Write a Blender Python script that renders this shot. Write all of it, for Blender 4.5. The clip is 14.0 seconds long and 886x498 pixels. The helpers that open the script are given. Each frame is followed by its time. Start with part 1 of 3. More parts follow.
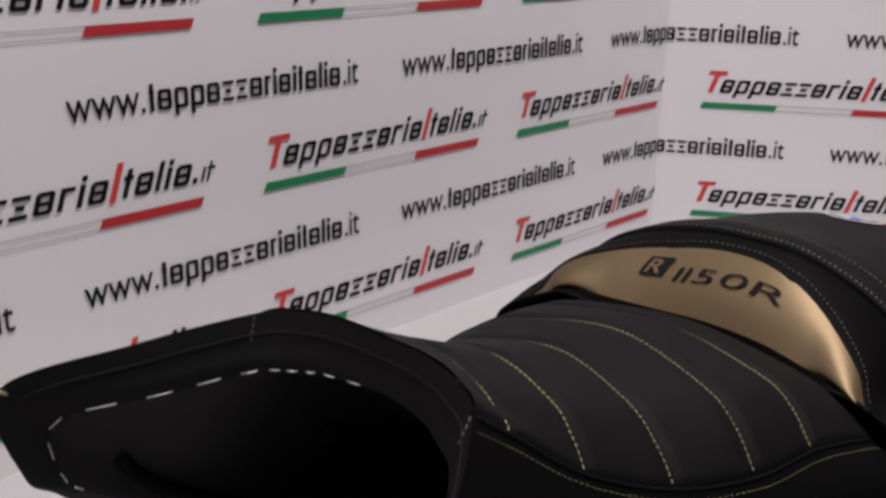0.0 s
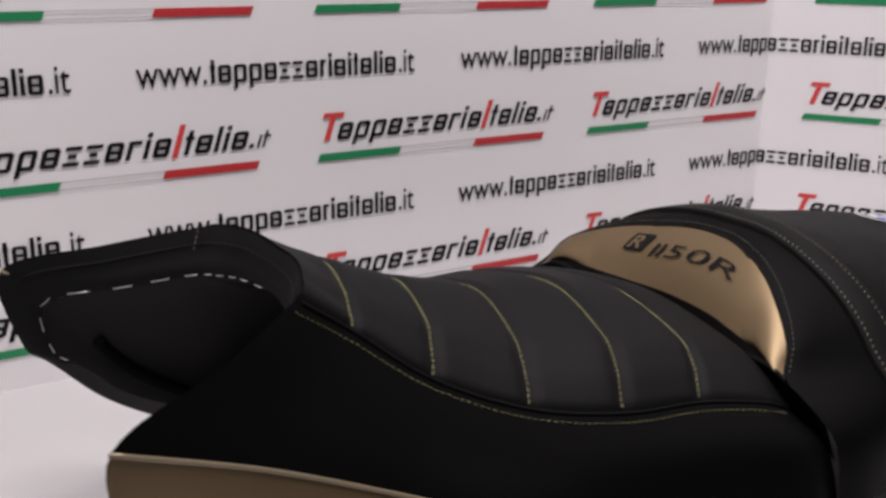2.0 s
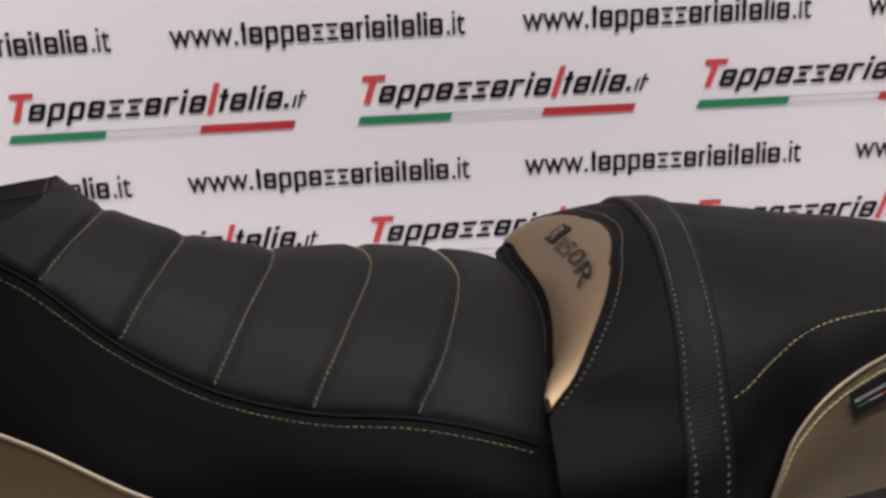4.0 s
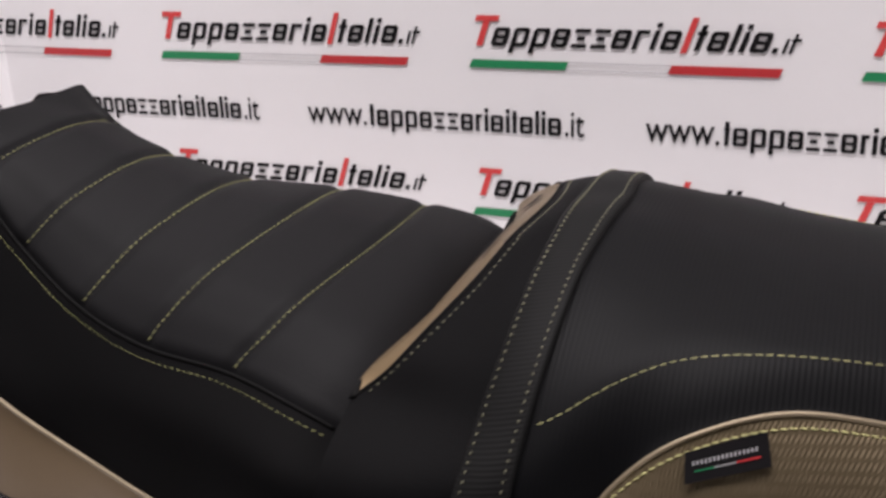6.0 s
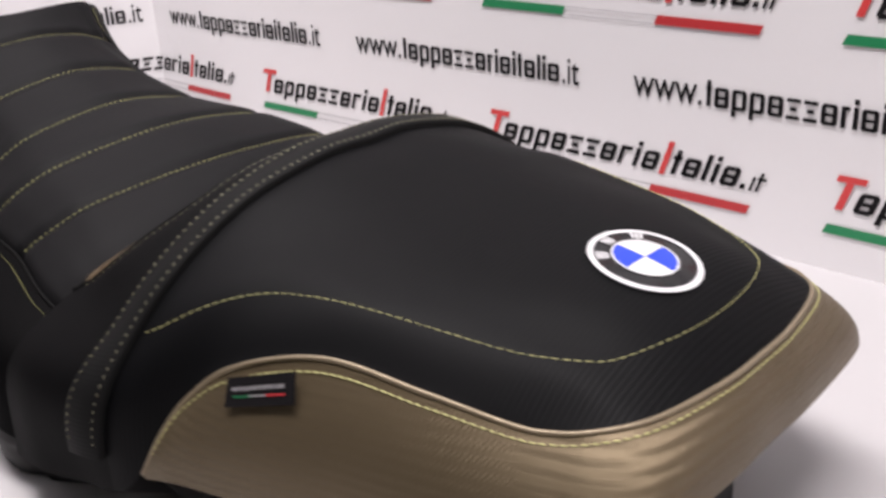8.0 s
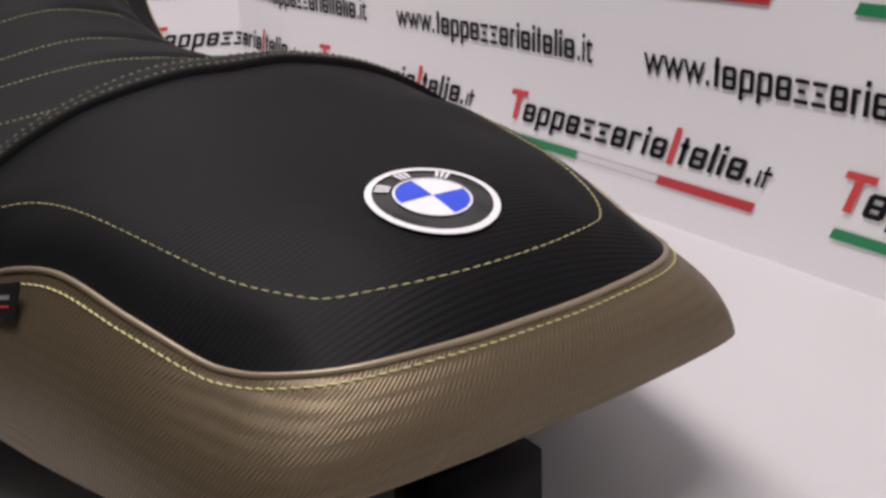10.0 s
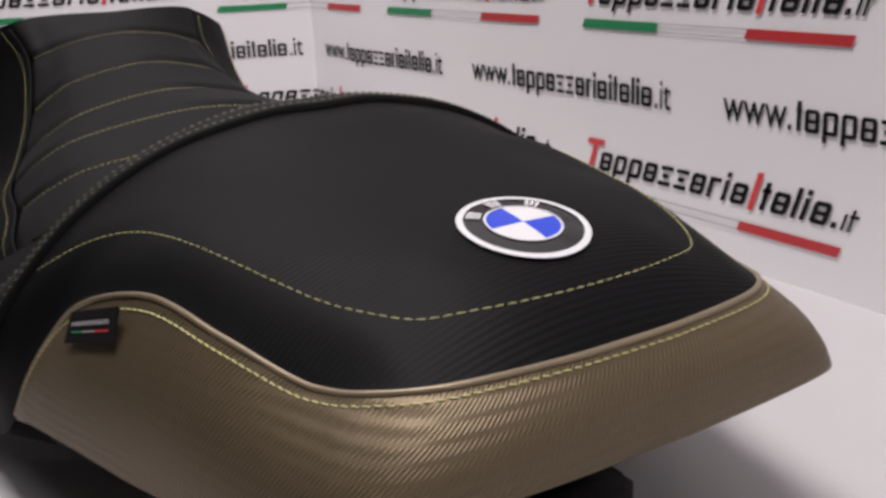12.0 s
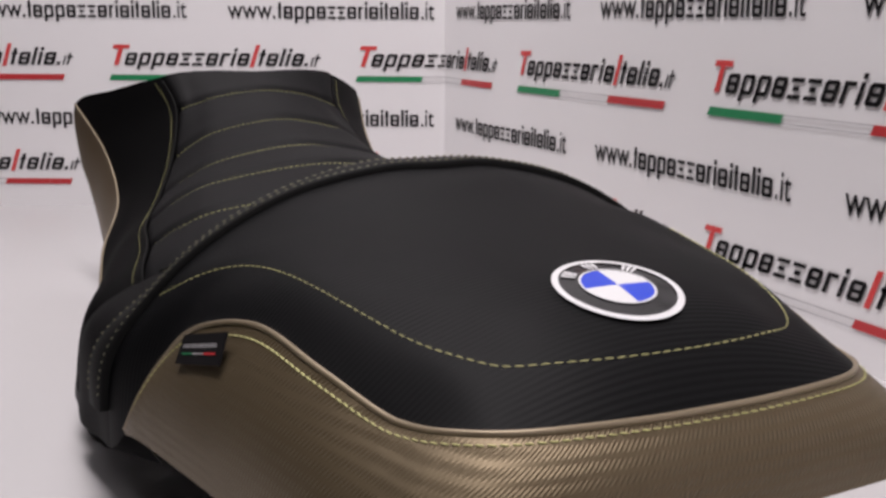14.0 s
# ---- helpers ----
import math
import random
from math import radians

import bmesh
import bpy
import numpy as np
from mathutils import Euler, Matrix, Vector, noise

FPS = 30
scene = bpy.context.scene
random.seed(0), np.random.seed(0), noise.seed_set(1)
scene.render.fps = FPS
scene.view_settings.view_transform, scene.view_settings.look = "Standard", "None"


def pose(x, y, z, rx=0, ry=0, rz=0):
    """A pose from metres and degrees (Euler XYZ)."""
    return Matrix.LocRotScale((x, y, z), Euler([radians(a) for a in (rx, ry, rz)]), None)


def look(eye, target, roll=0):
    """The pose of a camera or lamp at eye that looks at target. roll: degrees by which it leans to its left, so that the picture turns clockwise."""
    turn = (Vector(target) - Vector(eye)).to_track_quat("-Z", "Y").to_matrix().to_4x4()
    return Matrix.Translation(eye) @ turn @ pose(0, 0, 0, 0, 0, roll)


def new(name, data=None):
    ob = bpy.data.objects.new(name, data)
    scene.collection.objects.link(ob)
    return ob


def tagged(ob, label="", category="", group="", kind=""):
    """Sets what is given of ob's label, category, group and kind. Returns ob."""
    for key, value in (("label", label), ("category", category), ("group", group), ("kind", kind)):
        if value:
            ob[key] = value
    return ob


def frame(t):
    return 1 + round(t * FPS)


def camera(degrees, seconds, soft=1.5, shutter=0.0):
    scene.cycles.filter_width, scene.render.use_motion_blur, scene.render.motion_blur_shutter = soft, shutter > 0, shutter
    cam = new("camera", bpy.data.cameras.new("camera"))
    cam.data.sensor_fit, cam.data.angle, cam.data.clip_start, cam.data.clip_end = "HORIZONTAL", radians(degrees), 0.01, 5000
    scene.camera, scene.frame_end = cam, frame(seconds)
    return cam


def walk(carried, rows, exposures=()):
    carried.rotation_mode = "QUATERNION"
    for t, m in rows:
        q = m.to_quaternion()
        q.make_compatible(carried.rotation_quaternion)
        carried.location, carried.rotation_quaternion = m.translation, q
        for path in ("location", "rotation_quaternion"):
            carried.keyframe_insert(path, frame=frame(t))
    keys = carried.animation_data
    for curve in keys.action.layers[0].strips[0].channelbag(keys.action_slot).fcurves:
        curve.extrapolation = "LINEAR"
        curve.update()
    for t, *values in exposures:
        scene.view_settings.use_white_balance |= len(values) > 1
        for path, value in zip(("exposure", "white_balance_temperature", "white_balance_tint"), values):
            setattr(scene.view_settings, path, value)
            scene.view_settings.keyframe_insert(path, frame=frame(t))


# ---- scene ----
cam = camera(47.40, 14.0, soft=3.0, shutter=0.5)
# seconds, place, yaw to the left, pitch, roll
PATH = [
    (0.0, -0.1756, -0.7359, 0.4428, -46.45, -18.70, 1.21),
    (0.5, -0.1752, -0.7626, 0.4213, -44.87, -18.01, 2.09),
    (1.0, -0.1646, -0.8100, 0.4101, -41.97, -17.46, 2.05),
    (1.5, -0.1337, -0.8820, 0.4068, -37.43, -16.90, 1.37),
    (2.0, -0.0705, -0.9572, 0.4123, -31.44, -16.81, 0.75),
    (2.2, -0.0349, -0.9856, 0.4153, -28.71, -16.84, 0.41),
    (4.3, 0.4704, -1.0516, 0.3960, 2.29, -18.64, -1.74),
    (4.5, 0.5050, -1.0500, 0.3913, 5.00, -18.72, -0.99),
    (5.0, 0.6013, -1.0377, 0.3915, 12.77, -19.69, -0.91),
    (5.5, 0.6717, -0.9944, 0.3844, 18.76, -20.22, -1.68),
    (6.0, 0.7117, -0.9320, 0.3718, 22.50, -20.43, -2.22),
    (6.5, 0.7556, -0.8924, 0.3660, 25.74, -20.72, -1.83),
    (7.0, 0.8465, -0.8631, 0.3708, 32.21, -21.30, -2.76),
    (7.5, 0.9432, -0.8197, 0.3714, 38.36, -22.18, -2.97),
    (8.0, 1.0197, -0.7610, 0.3619, 43.67, -23.05, -2.90),
    (8.5, 1.0588, -0.6997, 0.3383, 47.20, -23.46, -2.10),
    (8.7, 1.0740, -0.6726, 0.3264, 48.84, -23.41, -1.79),
    (10.8, 1.1106, -0.5900, 0.2891, 56.37, -19.77, -1.98),
    (11.0, 1.1076, -0.5953, 0.2887, 56.07, -19.32, -1.76),
    (11.5, 1.1055, -0.6029, 0.2885, 57.00, -18.60, -2.05),
    (12.0, 1.1082, -0.6077, 0.2780, 59.10, -17.23, -2.86),
    (12.5, 1.1233, -0.6106, 0.2766, 62.11, -16.16, -2.56),
    (13.0, 1.1232, -0.6087, 0.2667, 64.55, -14.18, -1.03),
    (13.5, 1.1262, -0.6063, 0.2681, 65.81, -13.05, 0.07),
    (14.0, 1.1285, -0.6076, 0.2695, 66.07, -12.41, 0.38),
]
walk(cam, [(t, pose(x, y, z, 90 + pitch, 0, yaw) @ pose(0, 0, 0, 0, 0, roll)) for t, x, y, z, yaw, pitch, roll in PATH],
     [(0, -0.51), (0.5, -0.39), (1.5, -0.25), (4.5, 0.1), (6.0, 0.2), (7.0, 0.32), (8.0, 0.27), (8.5, 0.14), (11, -0.21), (12, -0.22), (14, -0.20)])

# ---- light ----
world = bpy.data.worlds.new("room_light")
world.use_nodes = True
scene.world = world
wbg = world.node_tree.nodes["Background"]
wbg.inputs[0].default_value = (0.78, 0.80, 0.85, 1)
wbg.inputs[1].default_value = 0.04
scene.view_settings.exposure = 0.0


def lamp(name, place, target, sx, sy, watts, colour):
    data = bpy.data.lights.new(name, "AREA")
    data.shape, data.size, data.size_y, data.energy, data.color = "RECTANGLE", sx, sy, watts, colour
    ob = new(name, data)
    ob.matrix_world = look(place, target)
    return ob


COOL = (1.0, 0.925, 0.945)
lamp("unseen_overhead_lamp", (0.55, -0.58, 1.95), (0.5, -0.40, 0), 1.6, 0.45, 50, COOL)
# Added lamp without a visible fixture: lifts the sheen on the front saddle.
lamp("unseen_overhead_lamp", (-0.7, -0.15, 1.95), (0.3, -0.38, 0.1), 0.7, 0.45, 8, COOL)
# Added from the front left, no visible source: brightens the gold's near side.
lamp("unseen_overhead_lamp", (-0.8, -1.6, 1.95), (0.3, -0.4, 0.1), 0.7, 0.45, 6, COOL)

# ---- materials ----


def material(name, colour, rough=0.5, metal=0.0, spread=0.15, grain=400.0, bump=0.0, spec=0.5, stain=6.0):
    """A procedural surface: base colour varied at two scales, with fine relief."""
    m = bpy.data.materials.new(name)
    m.use_nodes = True
    nt = m.node_tree
    b = nt.nodes["Principled BSDF"]
    b.inputs["Roughness"].default_value = rough
    b.inputs["Metallic"].default_value = metal
    b.inputs["Specular IOR Level"].default_value = spec
    co = nt.nodes.new("ShaderNodeTexCoord")
    big = nt.nodes.new("ShaderNodeTexNoise")
    big.inputs["Scale"].default_value = stain
    fine = nt.nodes.new("ShaderNodeTexNoise")
    fine.inputs["Scale"].default_value = grain
    mix = nt.nodes.new("ShaderNodeMath")
    mix.operation = "MULTIPLY_ADD"
    mix.inputs[1].default_value = 0.5
    half = nt.nodes.new("ShaderNodeMath")
    half.operation = "MULTIPLY"
    half.inputs[1].default_value = 0.5
    ramp = nt.nodes.new("ShaderNodeMix")
    ramp.data_type = "RGBA"
    lo = [max(0, c * (1 - spread)) for c in colour]
    hi = [min(1, c * (1 + spread)) for c in colour]
    ramp.inputs[6].default_value = (*lo, 1)
    ramp.inputs[7].default_value = (*hi, 1)
    for tex in (big, fine):
        nt.links.new(co.outputs["Object"], tex.inputs["Vector"])
    nt.links.new(fine.outputs[0], half.inputs[0])
    nt.links.new(big.outputs[0], mix.inputs[0])
    nt.links.new(half.outputs[0], mix.inputs[2])
    nt.links.new(mix.outputs[0], ramp.inputs[0])
    nt.links.new(ramp.outputs[2], b.inputs["Base Color"])
    if bump:
        bp = nt.nodes.new("ShaderNodeBump")
        bp.inputs["Strength"].default_value = bump
        bp.inputs["Distance"].default_value = 0.0006
        nt.links.new(fine.outputs[0], bp.inputs["Height"])
        nt.links.new(bp.outputs[0], b.inputs["Normal"])
    return m


def ribbed(m, strength, waves, depth=0.0008):
    """Adds a fine regular relief: the product of waves, each a turn, a period in metres and its coordinates."""
    nt = m.node_tree
    bsdf = nt.nodes["Principled BSDF"]
    co = nt.nodes.new("ShaderNodeTexCoord")
    last = None
    for turn, period, space in waves:
        mp = nt.nodes.new("ShaderNodeMapping")
        mp.inputs["Rotation"].default_value = turn
        wv = nt.nodes.new("ShaderNodeTexWave")
        wv.inputs["Scale"].default_value = 2 * math.pi / (20 * period)
        wv.inputs["Distortion"].default_value = 0.0
        wv.wave_profile = "SIN"
        nt.links.new(co.outputs[space], mp.inputs[0])
        nt.links.new(mp.outputs[0], wv.inputs["Vector"])
        if last is None:
            last = wv.outputs["Fac"]
            continue
        level = nt.nodes.new("ShaderNodeMath")
        level.operation = "SUBTRACT"
        level.inputs[1].default_value = 0.5
        nt.links.new(wv.outputs["Fac"], level.inputs[0])
        mu = nt.nodes.new("ShaderNodeMath")
        mu.operation = "MULTIPLY"
        nt.links.new(last, mu.inputs[0])
        nt.links.new(level.outputs[0], mu.inputs[1])
        last = mu.outputs[0]
    bp = nt.nodes.new("ShaderNodeBump")
    bp.inputs["Strength"].default_value = strength
    bp.inputs["Distance"].default_value = depth
    nt.links.new(last, bp.inputs["Height"])
    nt.links.new(bp.outputs[0], bsdf.inputs["Normal"])
    return m


M_LEATHER = material("black_leatherette", (0.0040, 0.0039, 0.0045), 0.64, 0, 0.3, 900, 0.25, 0.145)
M_SIDE = material("black_side_vinyl", (0.0024, 0.0023, 0.0025), 0.65, 0, 0.25, 900, 0.15, 0.045)
M_SMOOTH = material("black_smooth_vinyl", (0.0023, 0.0022, 0.0025), 0.6, 0, 0.3, 900, 0.25, 0.06)
M_RIBBED = ribbed(material("black_ribbed_vinyl", (0.0024, 0.0025, 0.0030), 0.55, 0, 0.3, 700, 0, 0.10), 0.21, [((0, 0, 0), 0.0027, "Object")], 0.0006)
M_GOLD = material("gold_leatherette", (0.18, 0.127, 0.069), 0.44, 0.7, 0.12, 700, 0.2, 0.5)
M_WEAVE = ribbed(material("gold_carbon_weave_vinyl", (0.148, 0.114, 0.068), 0.44, 0.6, 0.12, 500, 0, 0.45), 0.52, [((0, 1.5708, 0), 0.0049, "Object"), ((0, 0, -0.5), 0.0021, "UV")], 0.0010)
# Paler than the gold it edges: the edge highlight is in this colour.
M_PIPE = material("gold_piping_highlight", (0.26, 0.21, 0.14), 0.36, 0.4, 0.1, 900, 0.1)
M_BLACKPIPE = material("black_piping", (0.0045, 0.0045, 0.0045), 0.62, 0, 0.2, 900, 0.1, 0.08)
M_STRAP = ribbed(material("black_webbing", (0.007, 0.007, 0.007), 0.6, 0, 0.2, 900, 0, 0.09), 0.15, [((0, 0, 1.5708), 0.0028, "UV")], 0.0008)
M_THREAD = material("yellow_green_thread", (0.55, 0.53, 0.23), 0.65, 0, 0.15, 2000)
M_THREADW = material("pale_thread", (0.17, 0.165, 0.105), 0.65, 0, 0.15, 2000)
M_THREADD = material("olive_thread", (0.38, 0.37, 0.15), 0.65, 0, 0.15, 2000)
M_PAN = material("black_plastic_pan", (0.006, 0.0058, 0.006), 0.5, 0, 0.25, 300, 0.2, 0.14)
M_STEEL = material("steel_staple", (0.55, 0.55, 0.55), 0.35, 0.9, 0.1, 500)
M_TABLE = material("white_table_laminate", (0.50, 0.49, 0.495), 0.38, 0, 0.02, 300, 0.03, 0.5, 2.0)
M_BANNER = material("white_banner_print", (0.86, 0.845, 0.855), 0.45, 0, 0.025, 500, 0.05, 0.4, 1.5)
M_INK = material("black_ink", (0.013, 0.012, 0.013), 0.6, 0, 0.2, 300, 0, 0.05)
M_GREY = material("grey_ink", (0.45, 0.44, 0.45), 0.5, 0, 0.1, 300)
M_RED = material("red_ink", (0.52, 0.035, 0.04), 0.5, 0, 0.12, 200)
M_RED2 = material("bright_red_ink", (0.68, 0.06, 0.06), 0.5, 0, 0.1, 200)
M_GREEN = material("green_ink", (0.015, 0.24, 0.09), 0.5, 0, 0.12, 200)
M_WHITE = material("white_enamel", (0.70, 0.70, 0.71), 0.35, 0, 0.05, 900, 0.1)
M_BLUE = material("blue_enamel", (0.015, 0.055, 0.58), 0.3, 0, 0.06, 900)
M_GLOSS = material("glossy_black_resin", (0.008, 0.008, 0.009), 0.12, 0, 0.1, 400)
M_ROOM = material("unseen_room_grey", (0.2, 0.195, 0.195), 0.8, 0, 0.04, 60, 0.1)

# ---- mesh helpers ----


def part(name, verts, faces, mat, parent=None, label="", smooth=True):
    me = bpy.data.meshes.new(name)
    me.from_pydata([tuple(v) for v in verts], [], faces)
    me.materials.append(mat)
    if smooth:
        me.polygons.foreach_set("use_smooth", [True] * len(me.polygons))
    me.update()
    ob = new(name, me)
    if parent is not None:
        ob.parent = parent
    if label:
        ob["label"] = label
    return ob


def grid_faces(nu, nv, flip=False):
    f = [(i * nv + j, (i + 1) * nv + j, (i + 1) * nv + j + 1, i * nv + j + 1) for i in range(nu - 1) for j in range(nv - 1)]
    return [q[::-1] for q in f] if flip else f


def box(sx, sy, sz, at=(0, 0, 0), bevel=0.0):
    """Vertices and faces of a box, with its edges bevelled."""
    bm = bmesh.new()
    bmesh.ops.create_cube(bm, size=1)
    for v in bm.verts:
        v.co = (v.co.x * sx + at[0], v.co.y * sy + at[1], v.co.z * sz + at[2])
    if bevel:
        bmesh.ops.bevel(bm, geom=bm.edges[:], offset=bevel, segments=2, affect="EDGES")
    bm.verts.index_update()
    out = [tuple(v.co) for v in bm.verts], [[v.index for v in f.verts] for f in bm.faces]
    bm.free()
    return out


def cubic(p0, p1, p2, p3, t):
    return 0.5 * (2 * p1 + (p2 - p0) * t + (2 * p0 - 5 * p1 + 4 * p2 - p3) * t * t + (3 * p1 - p0 - 3 * p2 + p3) * t ** 3)


def curve_at(pts, t):
    """A smooth curve through the rows of pts at index t."""
    n = len(pts)
    i = int(min(max(math.floor(t), 0), n - 2))
    f = t - i
    a = pts[i - 1] if i > 0 else 2 * pts[0] - pts[1]
    b = pts[i + 2] if i + 2 < n else 2 * pts[-1] - pts[-2]
    return cubic(a, pts[i], pts[i + 1], b, f)


class Net:
    """A smooth surface through a symmetric net: columns along the seat, rows from its crown to its edge."""

    def __init__(self, cols, far=1.0):
        half = np.array(cols, float)
        mirror = half[:, :0:-1].copy()
        mirror[:, :, 1] *= -1
        half[:, :, 1] *= np.reshape(far, (-1, 1))
        self.net = np.concatenate([mirror, half], 1)
        self.rows = half.shape[1] - 1
        self.fine = 1

    def relax(self, fine, passes, start):
        """Resamples the net and irons it out behind column start, with its border held."""
        n0, n1 = self.net.shape[:2]
        us = np.linspace(0, n0 - 1, (n0 - 1) * fine + 1)
        vs = np.linspace(-self.rows, self.rows, (n1 - 1) * fine + 1)
        g = np.array([[self.at(u, v) for v in vs] for u in us])
        w = np.clip(us - start, 0, 1)[1:-1, None, None]
        for _ in range(passes):
            mean = 0.25 * (g[:-2, 1:-1] + g[2:, 1:-1] + g[1:-1, :-2] + g[1:-1, 2:])
            g[1:-1, 1:-1] += 0.8 * w * (mean - g[1:-1, 1:-1])
        self.net, self.rows, self.fine = g, self.rows * fine, fine

    def at(self, u, v):
        u, v = u * self.fine, v * self.fine
        row = v + self.rows
        n = self.net.shape[1]
        j = int(min(max(math.floor(row), 0), n - 2))
        lines = []
        for k in (j - 1, j, j + 1, j + 2):
            if k < 0:
                lines.append(2 * curve_at(self.net[:, 0], u) - curve_at(self.net[:, 1], u))
            elif k >= n:
                lines.append(2 * curve_at(self.net[:, n - 1], u) - curve_at(self.net[:, n - 2], u))
            else:
                lines.append(curve_at(self.net[:, k], u))
        return cubic(*lines, row - j)

    def normal(self, u, v):
        e = 0.02
        a = self.at(u + e, v) - self.at(u - e, v)
        b = self.at(u, v + e) - self.at(u, v - e)
        n = np.cross(a, b)
        return n / (np.linalg.norm(n) + 1e-12)

    def find(self, x, y, u, v):
        """The (u, v) over the plan's point (x, y)."""
        for _ in range(12):
            p = self.at(u, v)
            a = (self.at(u + 0.01, v) - p) / 0.01
            b = (self.at(u, v + 0.01) - p) / 0.01
            det = a[0] * b[1] - a[1] * b[0]
            ex, ey = x - p[0], y - p[1]
            u += (ex * b[1] - ey * b[0]) / det
            v += (a[0] * ey - a[1] * ex) / det
        return u, v


def sheet(name, fn, nu, nv, mat, parent, label="", flip=False):
    verts = [fn(i / (nu - 1), j / (nv - 1)) for i in range(nu) for j in range(nv)]
    ob = part(name, verts, grid_faces(nu, nv, flip), mat, parent, label)
    unroll(ob, verts, nu, nv)
    return ob


def unroll(ob, verts, nu, nv):
    """Lays out the grid's true lengths as its texture plane: along the middle line, and across."""
    g = np.array(verts).reshape(nu, nv, 3)
    along = np.concatenate([[0], np.cumsum(np.linalg.norm(np.diff(g[:, nv // 2], axis=0), axis=1))])
    across = np.concatenate([np.zeros((nu, 1)), np.cumsum(np.linalg.norm(np.diff(g, axis=1), axis=2), axis=1)], 1)
    uv = ob.data.uv_layers.new(name="plane")
    for loop in ob.data.loops:
        i, j = divmod(loop.vertex_index, nv)
        uv.data[loop.index].uv = (along[i], across[i, j])


def tube(name, pts, radius, mat, parent, label="", sides=8):
    pts = [np.array(p, float) for p in pts]
    verts, faces = [], []
    for i, p in enumerate(pts):
        d = pts[min(i + 1, len(pts) - 1)] - pts[max(i - 1, 0)]
        d /= np.linalg.norm(d) + 1e-12
        a = np.cross(d, (0.13, 0.21, 0.97))
        a /= np.linalg.norm(a) + 1e-12
        b = np.cross(d, a)
        for k in range(sides):
            w = 2 * math.pi * k / sides
            verts.append(p + radius * (math.cos(w) * a + math.sin(w) * b))
    for i in range(len(pts) - 1):
        for k in range(sides):
            k2 = (k + 1) % sides
            faces.append((i * sides + k, i * sides + k2, (i + 1) * sides + k2, (i + 1) * sides + k))
    faces.append(list(range(sides))[::-1])
    faces.append([(len(pts) - 1) * sides + k for k in range(sides)])
    return part(name, verts, faces, mat, parent, label)


def stitches(name, pts, normals, mat, parent, length=0.0036, gap=0.0013, width=0.00048, label="", skew=0.0):
    """A row of single thread stitches lying along a line on the surface."""
    pts = np.array(pts, float)
    normals = np.array(normals, float)
    s = np.concatenate([[0], np.cumsum(np.linalg.norm(np.diff(pts, axis=0), axis=1))])
    verts, faces = [], []

    def at(d):
        return np.array([np.interp(d, s, pts[:, k]) for k in range(3)]), np.array([np.interp(d, s, normals[:, k]) for k in range(3)])

    d = gap
    while d + length < s[-1]:
        a, n = at(d)
        b, _ = at(d + length)
        ahead = (b - a) / (np.linalg.norm(b - a) + 1e-12)
        n = n / (np.linalg.norm(n) + 1e-12)
        side = np.cross(n, ahead)
        a = a + side * skew
        b = b - side * skew
        base = len(verts)
        for q, w, h in ((a, 0.5, 0.0), (a * 0.75 + b * 0.25, 1.0, 1.0), (a * 0.25 + b * 0.75, 1.0, 1.0), (b, 0.5, 0.0)):
            up = n * (0.0001 + 0.0003 * h)
            verts += [q - side * width * w * 0.5 - n * 0.0004, q - side * width * w * 0.3 + up, q + side * width * w * 0.3 + up,
                      q + side * width * w * 0.5 - n * 0.0004]
        for k in range(3):
            for j in range(3):
                i0 = base + k * 4 + j
                faces.append((i0, i0 + 1, i0 + 5, i0 + 4))
        d += length + gap
    return part(name, verts, faces, mat, parent, label)


# ---- the booth: table, three printed panels, room ----
P = 0.36
BAR, ROW = 0.8118, 0.4256
S_RIGHT, A_RIGHT = 2.858, radians(57.0)
S_LEFT, A_LEFT = -0.631, radians(65.7)
Z_BAR = 0.53
AXIS = -0.376


BOW_S = (-1.2, -0.631, -0.19, 0.0, 0.81, 1.0, 1.81, 2.1, 2.858, 3.4)
BOW_Y = (0.0, -0.005, -0.010, -0.006, 0.003, 0.004, 0.004, 0.002, 0.0, 0.0)


def bow(s):
    """How far the cloth hangs behind its flat place, in metres."""
    return float(np.mean([np.interp(s + d, BOW_S, BOW_Y) for d in (-0.12, -0.06, 0.0, 0.06, 0.12)]))


def fold(s, z, proud=0.0):
    """From the banner's running length and height (in pattern widths) to the room; proud: metres off the panel."""
    if s > S_RIGHT:
        c, n = (S_RIGHT + (s - S_RIGHT) * math.cos(A_RIGHT), -(s - S_RIGHT) * math.sin(A_RIGHT)), (-math.sin(A_RIGHT), -math.cos(A_RIGHT))
    elif s < S_LEFT:
        c, n = (S_LEFT - (S_LEFT - s) * math.cos(A_LEFT), -(S_LEFT - s) * math.sin(A_LEFT)), (math.sin(A_LEFT), -math.cos(A_LEFT))
    else:
        c, n = (s, 0.0), (0.0, -1.0)
    return (c[0] * P + n[0] * proud, c[1] * P + n[1] * proud + bow(s), (z + Z_BAR) * P)


